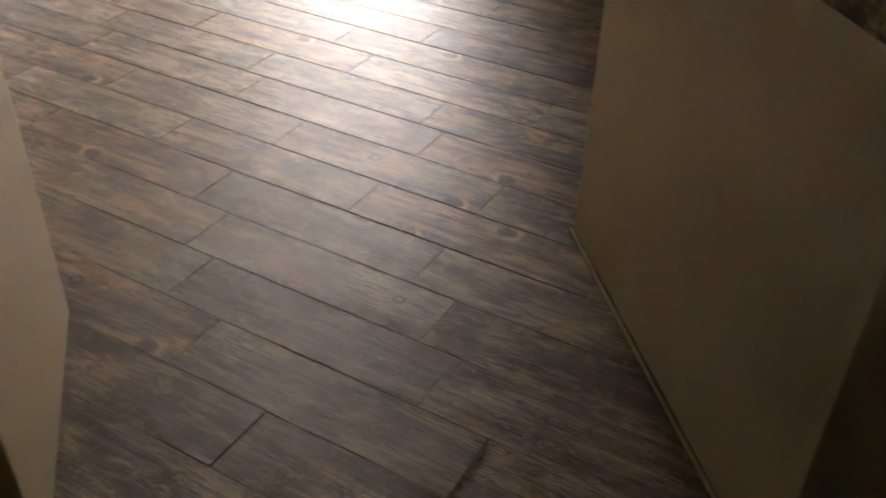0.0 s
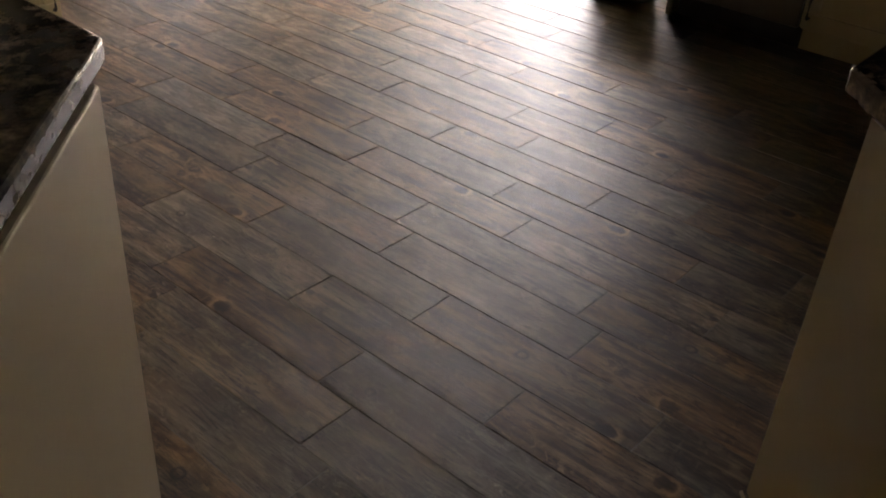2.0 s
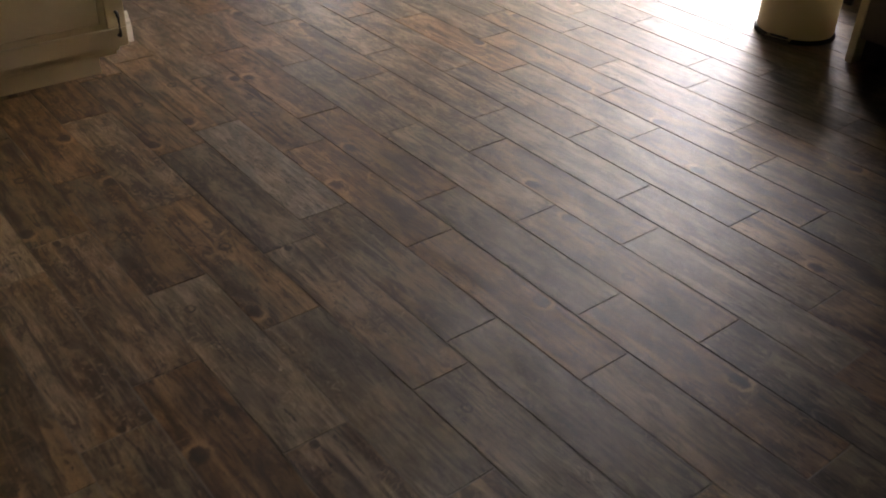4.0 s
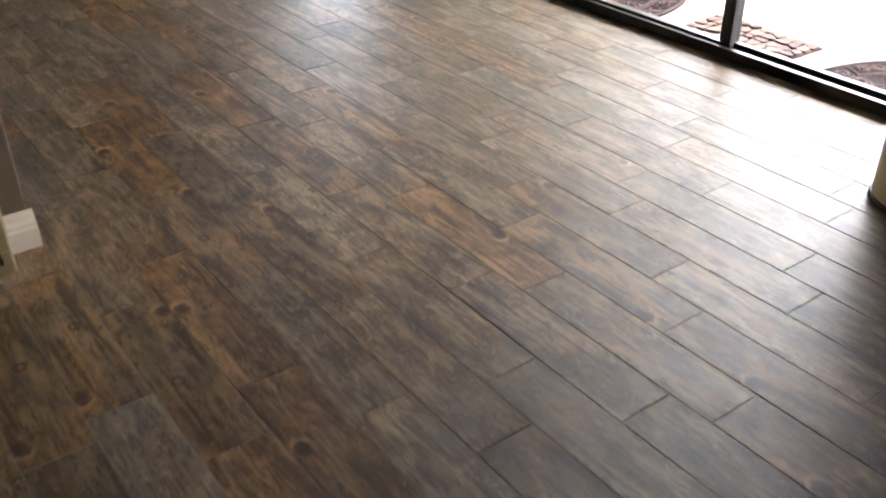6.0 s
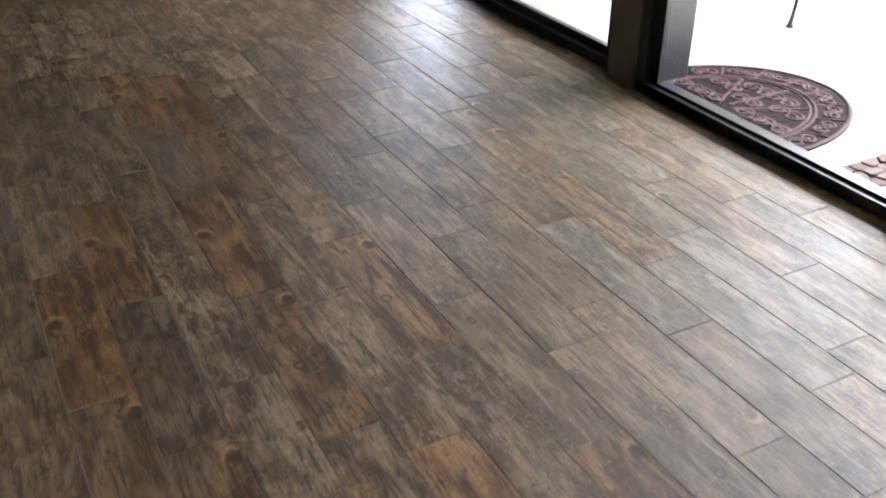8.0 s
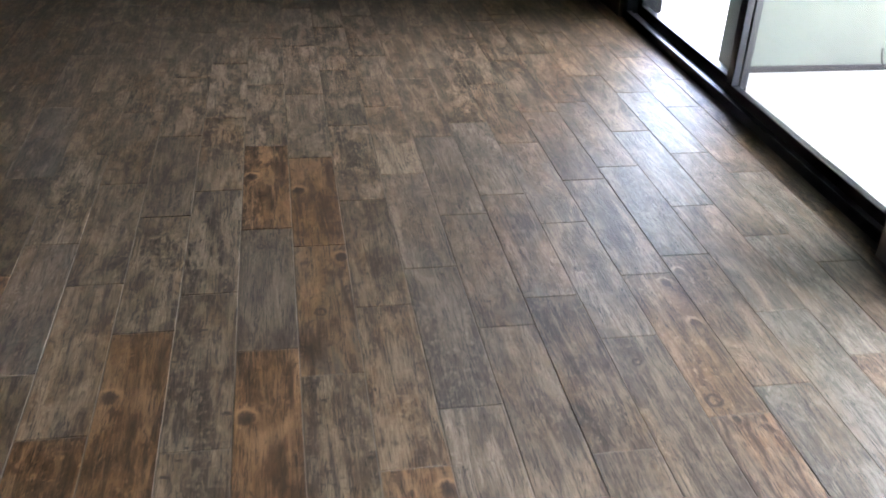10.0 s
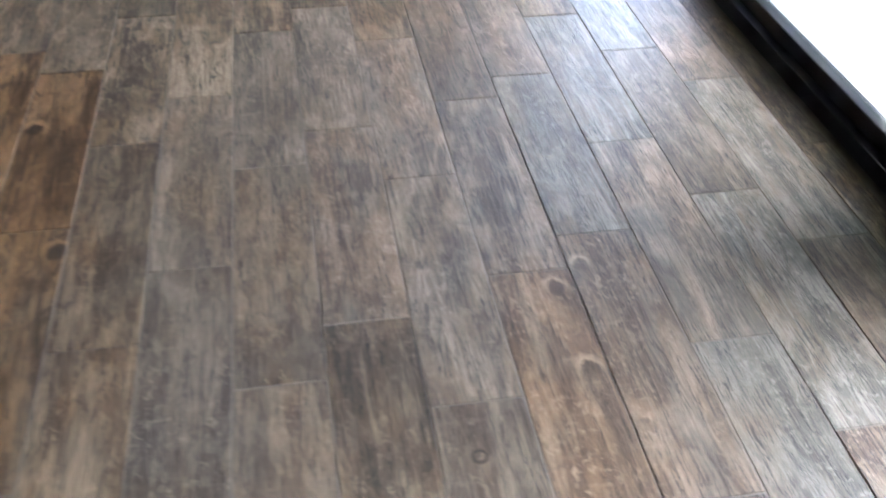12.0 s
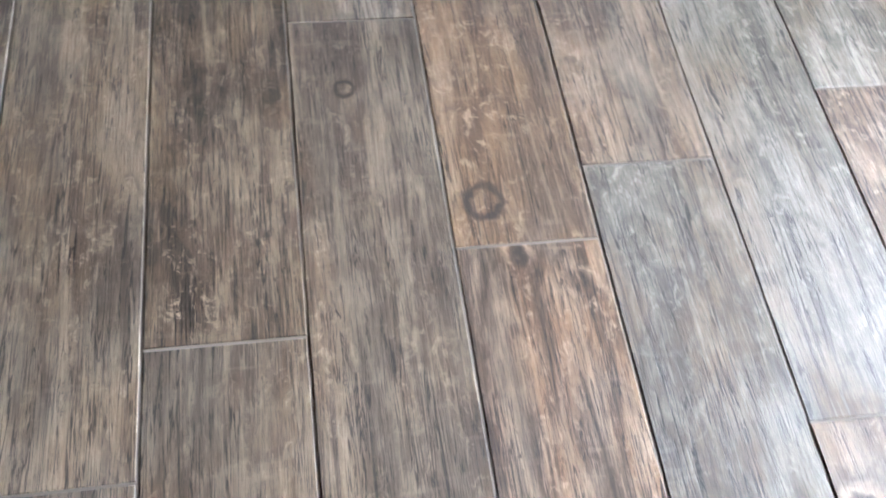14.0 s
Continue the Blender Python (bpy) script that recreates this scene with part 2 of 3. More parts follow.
CREAM = paint("cream_paint", (0.44, 0.35, 0.21), 0.42, 0.05, 2.0, 80, 0.0003)
# beige walls darkened to deep brown so less fill light bounces indoors
WALL = paint("wall_dark_low_bounce", (0.12, 0.095, 0.068), 0.7, 0.05, 2.0, 150, 0.0008)
# near-black brown holds down light bounced off the unseen ceiling and roof underside
CEIL = paint("ceiling_dark_low_bounce", (0.07, 0.056, 0.042), 0.8, 0.04, 2.0, 150)
TAUPE = paint("taupe_paint", (0.17, 0.145, 0.125), 0.55, 0.08, 3.0, 120)
BLACK = paint("black_aluminium", (0.012, 0.012, 0.016), 0.32, 0.2, 5.0, 200, 0.0002)
TRIM = paint("white_trim", (0.78, 0.75, 0.68), 0.4, 0.05, 4, 90, 0.0002)
DARK = paint("appliance_front", (0.05, 0.035, 0.026), 0.35, 0.1, 4, 160, 0.0002)
KICK = paint("toe_kick_black", (0.012, 0.010, 0.009), 0.6, 0.2, 6, 90)
IRON = paint("dark_iron", (0.03, 0.026, 0.024), 0.45, 0.2, 20, 200, 0.0003, 0.6)
CHROME = paint("chrome", (0.62, 0.62, 0.62), 0.16, 0.05, 8, 200, 0.0001, 1.0)
ENAMEL = paint("cream_enamel", (0.70, 0.60, 0.40), 0.3, 0.03, 3, 120, 0.0001)
RUBBER = paint("black_rubber", (0.02, 0.018, 0.017), 0.6, 0.2, 20, 150)
CONCRETE = paint("pale_concrete", (0.38, 0.37, 0.345), 0.75, 0.08, 1.2, 90, 0.001)
STUCCO = paint("green_grey_stucco", (0.13, 0.14, 0.115), 0.85, 0.08, 2.0, 140, 0.003)
CORD = paint("white_cord", (0.7, 0.66, 0.58), 0.6, 0.05, 40, 200)
MATRUB = paint("plum_rubber", (0.010, 0.0045, 0.0055), 0.85, 0.2, 12, 180, 0.0006)
MATTOP = paint("worn_rose_rubber", (0.088, 0.055, 0.059), 0.8, 0.2, 14, 180, 0.0006)
for m in (MATRUB, MATTOP, GROUT):
    m.node_tree.nodes["Principled BSDF"].inputs["Specular IOR Level"].default_value = 0.12
SLING = paint("grey_sling", (0.16, 0.16, 0.15), 0.7, 0.1, 20, 300)


def granite():
    m, nt, p = mat("brown_granite")
    tc = nt.nodes.new("ShaderNodeTexCoord")
    a, b = node(nt, "TexNoise", Scale=28.0, Detail=8.0, Roughness=0.75), node(nt, "TexVoronoi", Scale=110.0)
    c = node(nt, "TexNoise", Scale=5.0, Detail=4.0)
    for n in (a, b, c):
        nt.links.new(tc.outputs["Object"], n.inputs["Vector"])
    col = ramp(nt, a.outputs[0], [(0.34, (0.016, 0.012, 0.009)), (0.5, (0.07, 0.052, 0.034)), (0.6, (0.17, 0.13, 0.085)), (0.72, (0.30, 0.25, 0.18))])
    col = mix(nt, calc(nt, "MULTIPLY", ramp(nt, b.outputs["Distance"], [(0.1, (1, 1, 1)), (0.35, (0, 0, 0))]), 0.5), col, (0.02, 0.016, 0.012))
    col = mix(nt, calc(nt, "MULTIPLY", c.outputs[0], 0.4), col, (0.10, 0.10, 0.07))
    nt.links.new(col, p.inputs["Base Color"])
    p.inputs["Roughness"].default_value = 0.14
    return m


def stone():
    m, nt, p = mat("red_flagstone")
    tc, oi = nt.nodes.new("ShaderNodeTexCoord"), nt.nodes.new("ShaderNodeObjectInfo")
    a = node(nt, "TexNoise", Scale=30.0, Detail=6.0, Roughness=0.7)
    nt.links.new(tc.outputs["Object"], a.inputs["Vector"])
    base = ramp(nt, oi.outputs["Random"], [(0.0, (0.085, 0.036, 0.030)), (0.35, (0.12, 0.065, 0.048)), (0.7, (0.19, 0.125, 0.09)), (1.0, (0.075, 0.042, 0.042))])
    nt.links.new(mix(nt, ramp(nt, a.outputs[0], [(0.35, (0.0, 0.0, 0.0)), (0.7, (0.6, 0.6, 0.6))]), base, (0.045, 0.02, 0.019)), p.inputs["Base Color"])
    p.inputs["Roughness"].default_value = 0.75
    bump(nt, p, a.outputs[0], 0.6, 0.004)
    return m


def glass():
    """Thin clear pane: lets light straight through, with the mirror gloss of its face."""
    m, nt, p = mat("window_glass")
    clear, shine, both = nt.nodes.new("ShaderNodeBsdfTransparent"), nt.nodes.new("ShaderNodeBsdfGlossy"), nt.nodes.new("ShaderNodeMixShader")
    clear.inputs["Color"].default_value = (0.93, 0.95, 0.94, 1)
    shine.inputs["Roughness"].default_value = 0.0
    facing = node(nt, "LayerWeight", Blend=0.5).outputs["Facing"]
    nt.links.new(calc(nt, "ADD", 0.035, calc(nt, "MULTIPLY", calc(nt, "POWER", facing, 5.0), 0.8)), both.inputs[0])
    nt.links.new(clear.outputs[0], both.inputs[1])
    nt.links.new(shine.outputs[0], both.inputs[2])
    nt.links.new(both.outputs[0], nt.nodes["Material Output"].inputs["Surface"])
    nt.nodes.remove(p)
    return m


GRANITE, STONE, GLASS = granite(), stone(), glass()


# ---- mesh helpers ----
def bm_box(x0, y0, z0, x1, y1, z1, bevel=0.0, segments=2):
    bm = bmesh.new()
    bmesh.ops.create_cube(bm, size=1)
    for v in bm.verts:
        v.co = Vector(((x0 + x1) / 2 + v.co.x * (x1 - x0), (y0 + y1) / 2 + v.co.y * (y1 - y0), (z0 + z1) / 2 + v.co.z * (z1 - z0)))
    if bevel:
        bmesh.ops.bevel(bm, geom=bm.edges[:], offset=bevel, segments=segments, affect="EDGES", profile=0.5)
    return bm


def bm_prism(points, z0, z1, bevel=0.0, segments=2):
    bm = bmesh.new()
    face = bm.faces.new([bm.verts.new((x, y, z0)) for x, y in points])
    made = bmesh.ops.extrude_face_region(bm, geom=[face])["geom"]
    for v in made:
        if isinstance(v, bmesh.types.BMVert):
            v.co.z = z1
    bmesh.ops.recalc_face_normals(bm, faces=bm.faces[:])
    if bevel:
        bmesh.ops.bevel(bm, geom=bm.edges[:], offset=bevel, segments=segments, affect="EDGES", profile=0.5)
    return bm


def bm_lathe(profile, steps=40):
    """profile: (radius, height) from the bottom up, turned round the z axis."""
    bm = bmesh.new()
    rings = []
    for r, z in profile:
        rings.append([bm.verts.new((r * math.cos(2 * math.pi * i / steps), r * math.sin(2 * math.pi * i / steps), z)) for i in range(steps)])
    for a, b in zip(rings, rings[1:]):
        for i in range(steps):
            bm.faces.new((a[i], a[(i + 1) % steps], b[(i + 1) % steps], b[i]))
    bm.faces.new(rings[0][::-1])
    bm.faces.new(rings[-1])
    return bm


def bm_tube(points, radius, steps=8, taper=None, squash=1.0):
    """A round bar along a line of points."""
    bm = bmesh.new()
    pts = [Vector(p) for p in points]
    rings = []
    for i, p in enumerate(pts):
        way = (pts[min(i + 1, len(pts) - 1)] - pts[max(i - 1, 0)]).normalized()
        side = way.cross(Vector((0, 0, 1)))
        side = side.normalized() if side.length > 1e-3 else Vector((1, 0, 0))
        up = side.cross(way)
        r = radius if taper is None else radius + (taper - radius) * i / (len(pts) - 1)
        rings.append([bm.verts.new(p + r * (math.cos(2 * math.pi * k / steps) * side + squash * math.sin(2 * math.pi * k / steps) * up)) for k in range(steps)])
    for a, b in zip(rings, rings[1:]):
        for k in range(steps):
            bm.faces.new((a[k], a[(k + 1) % steps], b[(k + 1) % steps], b[k]))
    bm.faces.new(rings[0][::-1])
    bm.faces.new(rings[-1])
    return bm


def joined(*bms):
    out = bmesh.new()
    for b in bms:
        me = bpy.data.meshes.new("piece")
        b.to_mesh(me)
        out.from_mesh(me)
        b.free()
        bpy.data.meshes.remove(me)
    return out


def mesh_of(name, bm, material, smooth=False):
    me = bpy.data.meshes.new(name)
    bm.to_mesh(me)
    bm.free()
    me.materials.append(material)
    if smooth:
        me.polygons.foreach_set("use_smooth", [True] * len(me.polygons))
    return me


def part(name, bm, material, parent, label="", smooth=False):
    ob = new(name, mesh_of(name, bm, material, smooth))
    ob.parent = parent
    return tagged(ob, label)


def structure(name, bm, material, label, category="", smooth=False):
    return tagged(new(name, mesh_of(name, bm, material, smooth)), label, category or name.split("_")[0], kind="structure")


def thing(name, label, category, group="", at=(0, 0, 0)):
    ob = new(name)
    ob.location = at
    return tagged(ob, label, category, group)


# ---- the shell ----
X_GLASS = 1.47
floor = structure("floor", bm_box(-5.6, -3.2, -0.12, X_GLASS + 0.13, 9.6, -0.0014), GROUT, "wood-look ceramic plank floor with thin grout joints", "floor")
structure("ceiling", bm_box(-5.6, -3.2, 2.5, X_GLASS + 0.2, 9.6, 2.65), CEIL, "plain unseen ceiling, near-black brown to cut bounced light", "ceiling")
structure("wall_west", bm_box(-5.75, -3.2, -0.1, -5.6, 9.6, 2.65), WALL, "plain beige wall, colour darkened to cut bounced light", "wall")
structure("wall_south", bm_box(-5.75, -3.35, -0.1, X_GLASS + 0.2, -3.2, 2.65), WALL, "plain beige wall, colour darkened to cut bounced light", "wall")
structure("wall_north", bm_box(-5.75, 9.6, -0.1, X_GLASS + 0.2, 9.75, 2.65), WALL, "plain beige wall, colour darkened to cut bounced light", "wall")
structure("wall_east_kitchen", bm_box(X_GLASS, -3.2, -0.1, X_GLASS + 0.2, 2.56, 2.5), WALL, "beige outer wall beside the sliding door, darkened to cut bounce", "wall")
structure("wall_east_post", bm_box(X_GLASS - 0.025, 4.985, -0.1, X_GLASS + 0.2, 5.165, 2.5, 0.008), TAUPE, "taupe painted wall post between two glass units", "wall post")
structure("wall_east_end", bm_box(X_GLASS, 7.68, -0.1, X_GLASS + 0.2, 9.6, 2.5), WALL, "beige outer wall past the window, darkened to cut bounce", "wall")
structure("wall_east_header_1", bm_box(X_GLASS, 2.56, 2.06, X_GLASS + 0.2, 4.985, 2.5), WALL, "beige wall above the sliding door, darkened to cut bounce", "wall")
structure("wall_east_header_2", bm_box(X_GLASS, 5.165, 2.06, X_GLASS + 0.2, 7.68, 2.5), WALL, "beige wall above the window, darkened to cut bounce", "wall")
# added out of view: blocks high sky and sun, depth set by floor light
structure("porch_roof", bm_box(X_GLASS + 0.2, -3.35, 2.5, X_GLASS + 3.0, 9.75, 2.65), CEIL, "added unseen roof slab that shades patio and floor", "roof")
# real wall end; the unseen run west is added to block window light
structure("wall_stub", bm_box(-5.6, 3.885, -0.1, -1.262, 4.02, 2.5, 0.006), WALL, "darkened beige wall end behind the cream cabinet, extended unseen to block light", "wall")


def baseboard():
    """A moulded board along x on the face of the wall stub."""
    bm = bmesh.new()
    prof = [(0, 0.003), (-0.016, 0.003), (-0.016, 0.062), (-0.013, 0.070), (-0.013, 0.078), (-0.007, 0.088), (-0.005, 0.100), (0, 0.112)]
    a = [bm.verts.new((-1.345, 3.883 + y * 1.6, z)) for y, z in prof]
    b = [bm.verts.new((-1.250, 3.883 + y * 1.6, z)) for y, z in prof]
    n = len(prof)
    for i in range(n):
        bm.faces.new((a[i], a[(i + 1) % n], b[(i + 1) % n], b[i]))
    bm.faces.new(a)
    bm.faces.new(b[::-1])
    bmesh.ops.recalc_face_normals(bm, faces=bm.faces[:])
    return bm


structure("baseboard", baseboard(), TRIM, "white moulded baseboard at the end of a wall", "baseboard")


# ---- glass units ----
def glass_unit(name, y0, y1, mid, x, rail, tracks, label):
    """A black framed pair of panes: sill track, head, jambs, a middle stile and two panes."""
    root = tagged(new(name), label, "sliding door" if "door" in name else "window", kind="structure")
    part("window_sill", joined(bm_box(x + 0.002, y0, 0.0, x + 0.03, y1, 0.045, 0.003), bm_box(x + 0.03, y0, 0.0, x + 0.13, y1, 0.03, 0.002)), BLACK, root, "black aluminium sill track")
    part("head_rail", bm_box(x + 0.02, y0, 2.0, x + 0.13, y1, 2.06, 0.003), BLACK, root)
    for j0, j1 in ((y0, y0 + 0.05), (y1 - 0.05, y1)):
        part("jamb", bm_box(x + 0.004, j0, 0.03, X_GLASS + 0.215, j1, 2.0, 0.003), BLACK, root)
    for k, (p0, p1, px) in enumerate(((y0 + 0.05, mid + 0.03, x + tracks[0]), (mid - 0.03, y1 - 0.05, x + tracks[1]))):
        sash = part("sash", joined(
            bm_box(px - 0.016, p0, 0.03, px + 0.016, p1, rail, 0.003),
            bm_box(px - 0.016, p0, 1.94, px + 0.016, p1, 2.0, 0.003),
            bm_box(px - 0.016, p0, rail, px + 0.016, p0 + 0.055, 1.94, 0.003),
            bm_box(px - 0.016, p1 - 0.055, rail, px + 0.016, p1, 1.94, 0.003)), BLACK, root, "black aluminium sash")
        pane = part("pane", bm_box(px - 0.003, p0 + 0.05, rail - 0.005, px + 0.003, p1 - 0.05, 1.945), GLASS, sash, "clear glass pane")
        pane.visible_shadow = False
    return root


glass_unit("door_1", 2.56, 4.985, 3.707, X_GLASS - 0.02, 0.056, (0.08, 0.045), "black aluminium sliding glass door onto a patio")
glass_unit("window_1", 5.165, 7.68, 6.422, X_GLASS + 0.018, 0.085, (0.045, 0.08), "black aluminium framed glass window unit")


def window_blind(y0, y1, foot):
    """A partly lowered slatted blind inside a glass unit, out of view, that keeps sky light off the floor."""
    root = thing("window_blind", "partly lowered taupe slatted blind, unseen, set to shade the floor", "blind", "blinds of the glass wall", (0, 0, 0))
    x = X_GLASS + 0.0
    part("head_rail", bm_box(x - 0.055, y0, 2.0, x - 0.005, y1, 2.06, 0.004), TAUPE, root)
    slat = mesh_of("slat", bm_box(-0.0015, y0, -0.026, 0.0015, y1, 0.026), TAUPE)
    z = 1.985
    while z > foot + 0.03:
        ob = new("slat", slat)
        ob.location, ob.parent = (x - 0.03, 0, z), root
        ob.rotation_euler.y = radians(14)
        z -= 0.046
    part("bottom_rail", bm_box(x - 0.045, y0, foot - 0.02, x - 0.015, y1, foot, 0.004), TAUPE, root)
    return root


# blinds assumed from the cord; foot heights chosen to limit light indoors
window_blind(2.58, 4.97, 1.78)
window_blind(5.18, 7.66, 1.10)

# ---- kitchen cabinets ----
penin_l = thing("kitchen_peninsula", "cream painted cabinet run with an angled end panel", "kitchen cabinet")
part("body", bm_prism([(-2.47, 1.385), (-2.915, 0.94), (-3.75, 0.94), (-3.75, 1.66), (-3.05, 1.66), (-3.05, 3.4), (-2.47, 3.4)], 0.004, 0.862, 0.004), CREAM, penin_l)
part("handle", bm_tube([(-2.471, 1.58, 0.40), (-2.438, 1.58, 0.40), (-2.431, 1.58, 0.41), (-2.431, 1.58, 0.47), (-2.438, 1.58, 0.48), (-2.471, 1.58, 0.48)], 0.006), IRON, penin_l, "dark iron pull handle")
top_l = thing("countertop", "polished brown granite countertop on the cream cabinet run", "countertop")
part("slab", bm_prism([(-2.42, 1.445), (-2.953, 0.912), (-3.78, 0.912), (-3.78, 1.70), (-3.08, 1.70), (-3.08, 3.4), (-2.42, 3.4)], 0.864, 0.904, 0.008, 3), GRANITE, top_l)

penin_r = thing("kitchen_peninsula", "cream painted counter base with an angled end panel", "kitchen cabinet")
part("body", bm_prism([(-1.64, 0.612), (0.5, 0.612), (0.5, -0.02), (-1.65, -0.02), (-1.65, -1.8), (-2.37, -1.8), (-2.37, -0.03)], 0.004, 0.862, 0.004), CREAM, penin_r)
part("shoe_strip", bm_prism([(-1.648, 0.617), (-2.366, -0.0215), (-2.370, -0.017), (-1.652, 0.621)], 0.003, 0.011, 0.001, 1), CREAM, penin_r, "cream shoe strip at the floor")
top_r = thing("countertop", "polished brown granite countertop over the angled end panel", "countertop")
part("slab", bm_prism([(-1.675, 0.655), (0.5, 0.655), (0.5, -0.05), (-1.62, -0.05), (-1.62, -1.8), (-2.40, -1.8), (-2.40, -0.022)], 0.864, 0.904, 0.008, 3), GRANITE, top_r)


def shaker_door(parent, x0, x1, z0, z1, y):
    """A framed door in the plane y, facing -y."""
    door = part("cabinet_door", bm_box(x0, y - 0.02, z0, x1, y, z1, 0.003), CREAM, parent)
    fr = 0.065
    part("door_frame", joined(
        bm_box(x0, y - 0.034, z0, x1, y - 0.0205, z0 + fr, 0.004),
        bm_box(x0, y - 0.034, z1 - fr, x1, y - 0.0205, z1, 0.004),
        bm_box(x0, y - 0.034, z0 + fr, x0 + fr, y - 0.0205, z1 - fr, 0.004),
        bm_box(x1 - fr, y - 0.034, z0 + fr, x1, y - 0.0205, z1 - fr, 0.004)), CREAM, door)
    part("door_panel", bm_box(x0 + fr + 0.02, y - 0.028, z0 + fr + 0.02, x1 - fr - 0.02, y - 0.0205, z1 - fr - 0.02, 0.006), CREAM, door)
    return door


cab = thing("cabinet", "cream framed-door cabinet on a dark recessed base", "cabinet")
part("body", bm_box(-2.40, 3.60, 0.10, -1.366, 3.882, 0.90, 0.003), CREAM, cab)
part("toe_kick", joined(bm_box(-2.40, 3.64, 0.003, -1.458, 3.88, 0.0985, 0.002), bm_box(-2.40, 3.622, 0.086, -1.445, 3.64, 0.0985, 0.003)), CREAM, cab)
part("plinth_moulding", joined(bm_box(-2.40, 3.588, 0.094, -1.40, 3.599, 0.110, 0.004), bm_box(-2.40, 3.594, 0.080, -1.41, 3.62, 0.0935, 0.003)), CREAM, cab)
for a, b in ((-2.38, -1.88), (-1.87, -1.374)):
    d = shaker_door(cab, a, b, 0.115, 0.86, 3.598)
    h = b - 0.03
    part("handle", bm_tube([(h, 3.565, 0.155), (h, 3.552, 0.157), (h, 3.547, 0.165), (h, 3.547, 0.225), (h, 3.552, 0.233), (h, 3.565, 0.235)], 0.006), IRON, d, "dark iron pull handle")

dish = thing("dishwasher", "dark brown dishwasher front above a black toe kick", "dishwasher")
part("body", bm_box(0.885, 1.605, 0.10, 1.465, 2.195, 0.862, 0.003), KICK, dish)
part("front_panel", bm_box(0.855, 1.608, 0.105, 0.884, 2.192, 0.855, 0.006), DARK, dish)
part("handle", bm_tube([(0.85, 1.7, 0.76), (0.82, 1.7, 0.76), (0.82, 2.1, 0.76), (0.85, 2.1, 0.76)], 0.008), IRON, dish)
part("toe_kick", bm_box(0.925, 1.605, 0.003, 1.465, 2.195, 0.0985), KICK, dish)
endp = thing("end_panel", "cream end panel of the kitchen run beside the bin", "cabinet panel")
part("panel", bm_box(0.86, 2.1955, 0.003, 1.465, 2.225, 0.862, 0.003), CREAM, endp)
base = thing("base_cabinet", "cream base cabinet next to the dark dishwasher", "cabinet")
part("body", bm_box(0.885, 0.625, 0.10, 1.465, 1.602, 0.862, 0.003), CREAM, base)
part("toe_kick", bm_box(0.925, 0.625, 0.003, 1.465, 1.602, 0.0985), CREAM, base)
for a, b in ((1.125, 1.598), (0.64, 1.115)):
    door = part("cabinet_door", bm_box(0.868, a, 0.115, 0.884, b, 0.85, 0.003), CREAM, base)
    part("door_frame", joined(
        bm_box(0.855, a, 0.115, 0.8675, b, 0.18, 0.004), bm_box(0.855, a, 0.785, 0.8675, b, 0.85, 0.004),
        bm_box(0.855, a, 0.18, 0.8675, a + 0.065, 0.785, 0.004), bm_box(0.855, b - 0.065, 0.18, 0.8675, b, 0.785, 0.004)), CREAM, door)
    part("handle", bm_tube([(0.855, b - 0.03, 0.16), (0.83, b - 0.03, 0.162), (0.825, b - 0.03, 0.17), (0.825, b - 0.03, 0.235), (0.83, b - 0.03, 0.243), (0.855, b - 0.03, 0.245)], 0.006), IRON, door, "dark iron pull handle")
top_k = thing("countertop", "polished brown granite countertop over the dishwasher", "countertop")
part("slab", bm_box(0.825, 0.66, 0.864, 1.465, 2.245, 0.904, 0.008, 3), GRANITE, top_k)


# ---- pedal bin ----
def pedal_bin(at, turn):
    root = thing("pedal_bin", "cream enamel pedal bin with a black foot ring and chrome pedal", "bin", at=at)
    root.rotation_euler.z = turn
    part("base_ring", bm_lathe([(0.153, 0.003), (0.158, 0.006), (0.158, 0.016), (0.152, 0.021)]), RUBBER, root, "black plastic foot ring", True)
    part("body", bm_lathe([(0.148, 0.0215), (0.150, 0.026), (0.150, 0.36), (0.147, 0.365)]), ENAMEL, root, "", True)
    part("lid", bm_lathe([(0.151, 0.3655), (0.154, 0.372), (0.150, 0.395), (0.12, 0.418), (0.06, 0.430), (0.02, 0.433)]), ENAMEL, root, "", True)
    pedal = part("pedal", joined(bm_box(-0.05, -0.188, 0.018, 0.05, -0.154, 0.030, 0.005), bm_box(-0.05, -0.195, 0.014, 0.05, -0.186, 0.034, 0.004)), CHROME, root, "chrome pedal plate")
    part("pedal_tread", bm_box(-0.036, -0.184, 0.0305, 0.036, -0.162, 0.0335, 0.001), RUBBER, pedal)
    part("hinge", bm_box(-0.03, 0.145, 0.34, 0.03, 0.165, 0.39, 0.005), RUBBER, root)


pedal_bin((0.962, 2.515, 0), radians(-78))

# ---- blind cord on the post ----
cord = thing("blind_cord", "white looped blind cord with a wooden tassel", "blind cord")
part("cord", joined(bm_tube([(1.432, 5.030, 0.41), (1.430, 5.038, 0.7), (1.432, 5.050, 2.45)], 0.0018, 6), bm_tube([(1.432, 5.027, 0.41), (1.428, 5.022, 0.7), (1.432, 5.015, 2.45)], 0.0018, 6)), CORD, cord)
tassel_bm = bm_lathe([(0.004, 0.0), (0.0095, 0.004), (0.009, 0.02), (0.006, 0.045), (0.004, 0.055)], 16)
bmesh.ops.translate(tassel_bm, verts=tassel_bm.verts[:], vec=(1.432, 5.028, 0.36))
part("tassel", tassel_bm, CORD, cord, "", True)

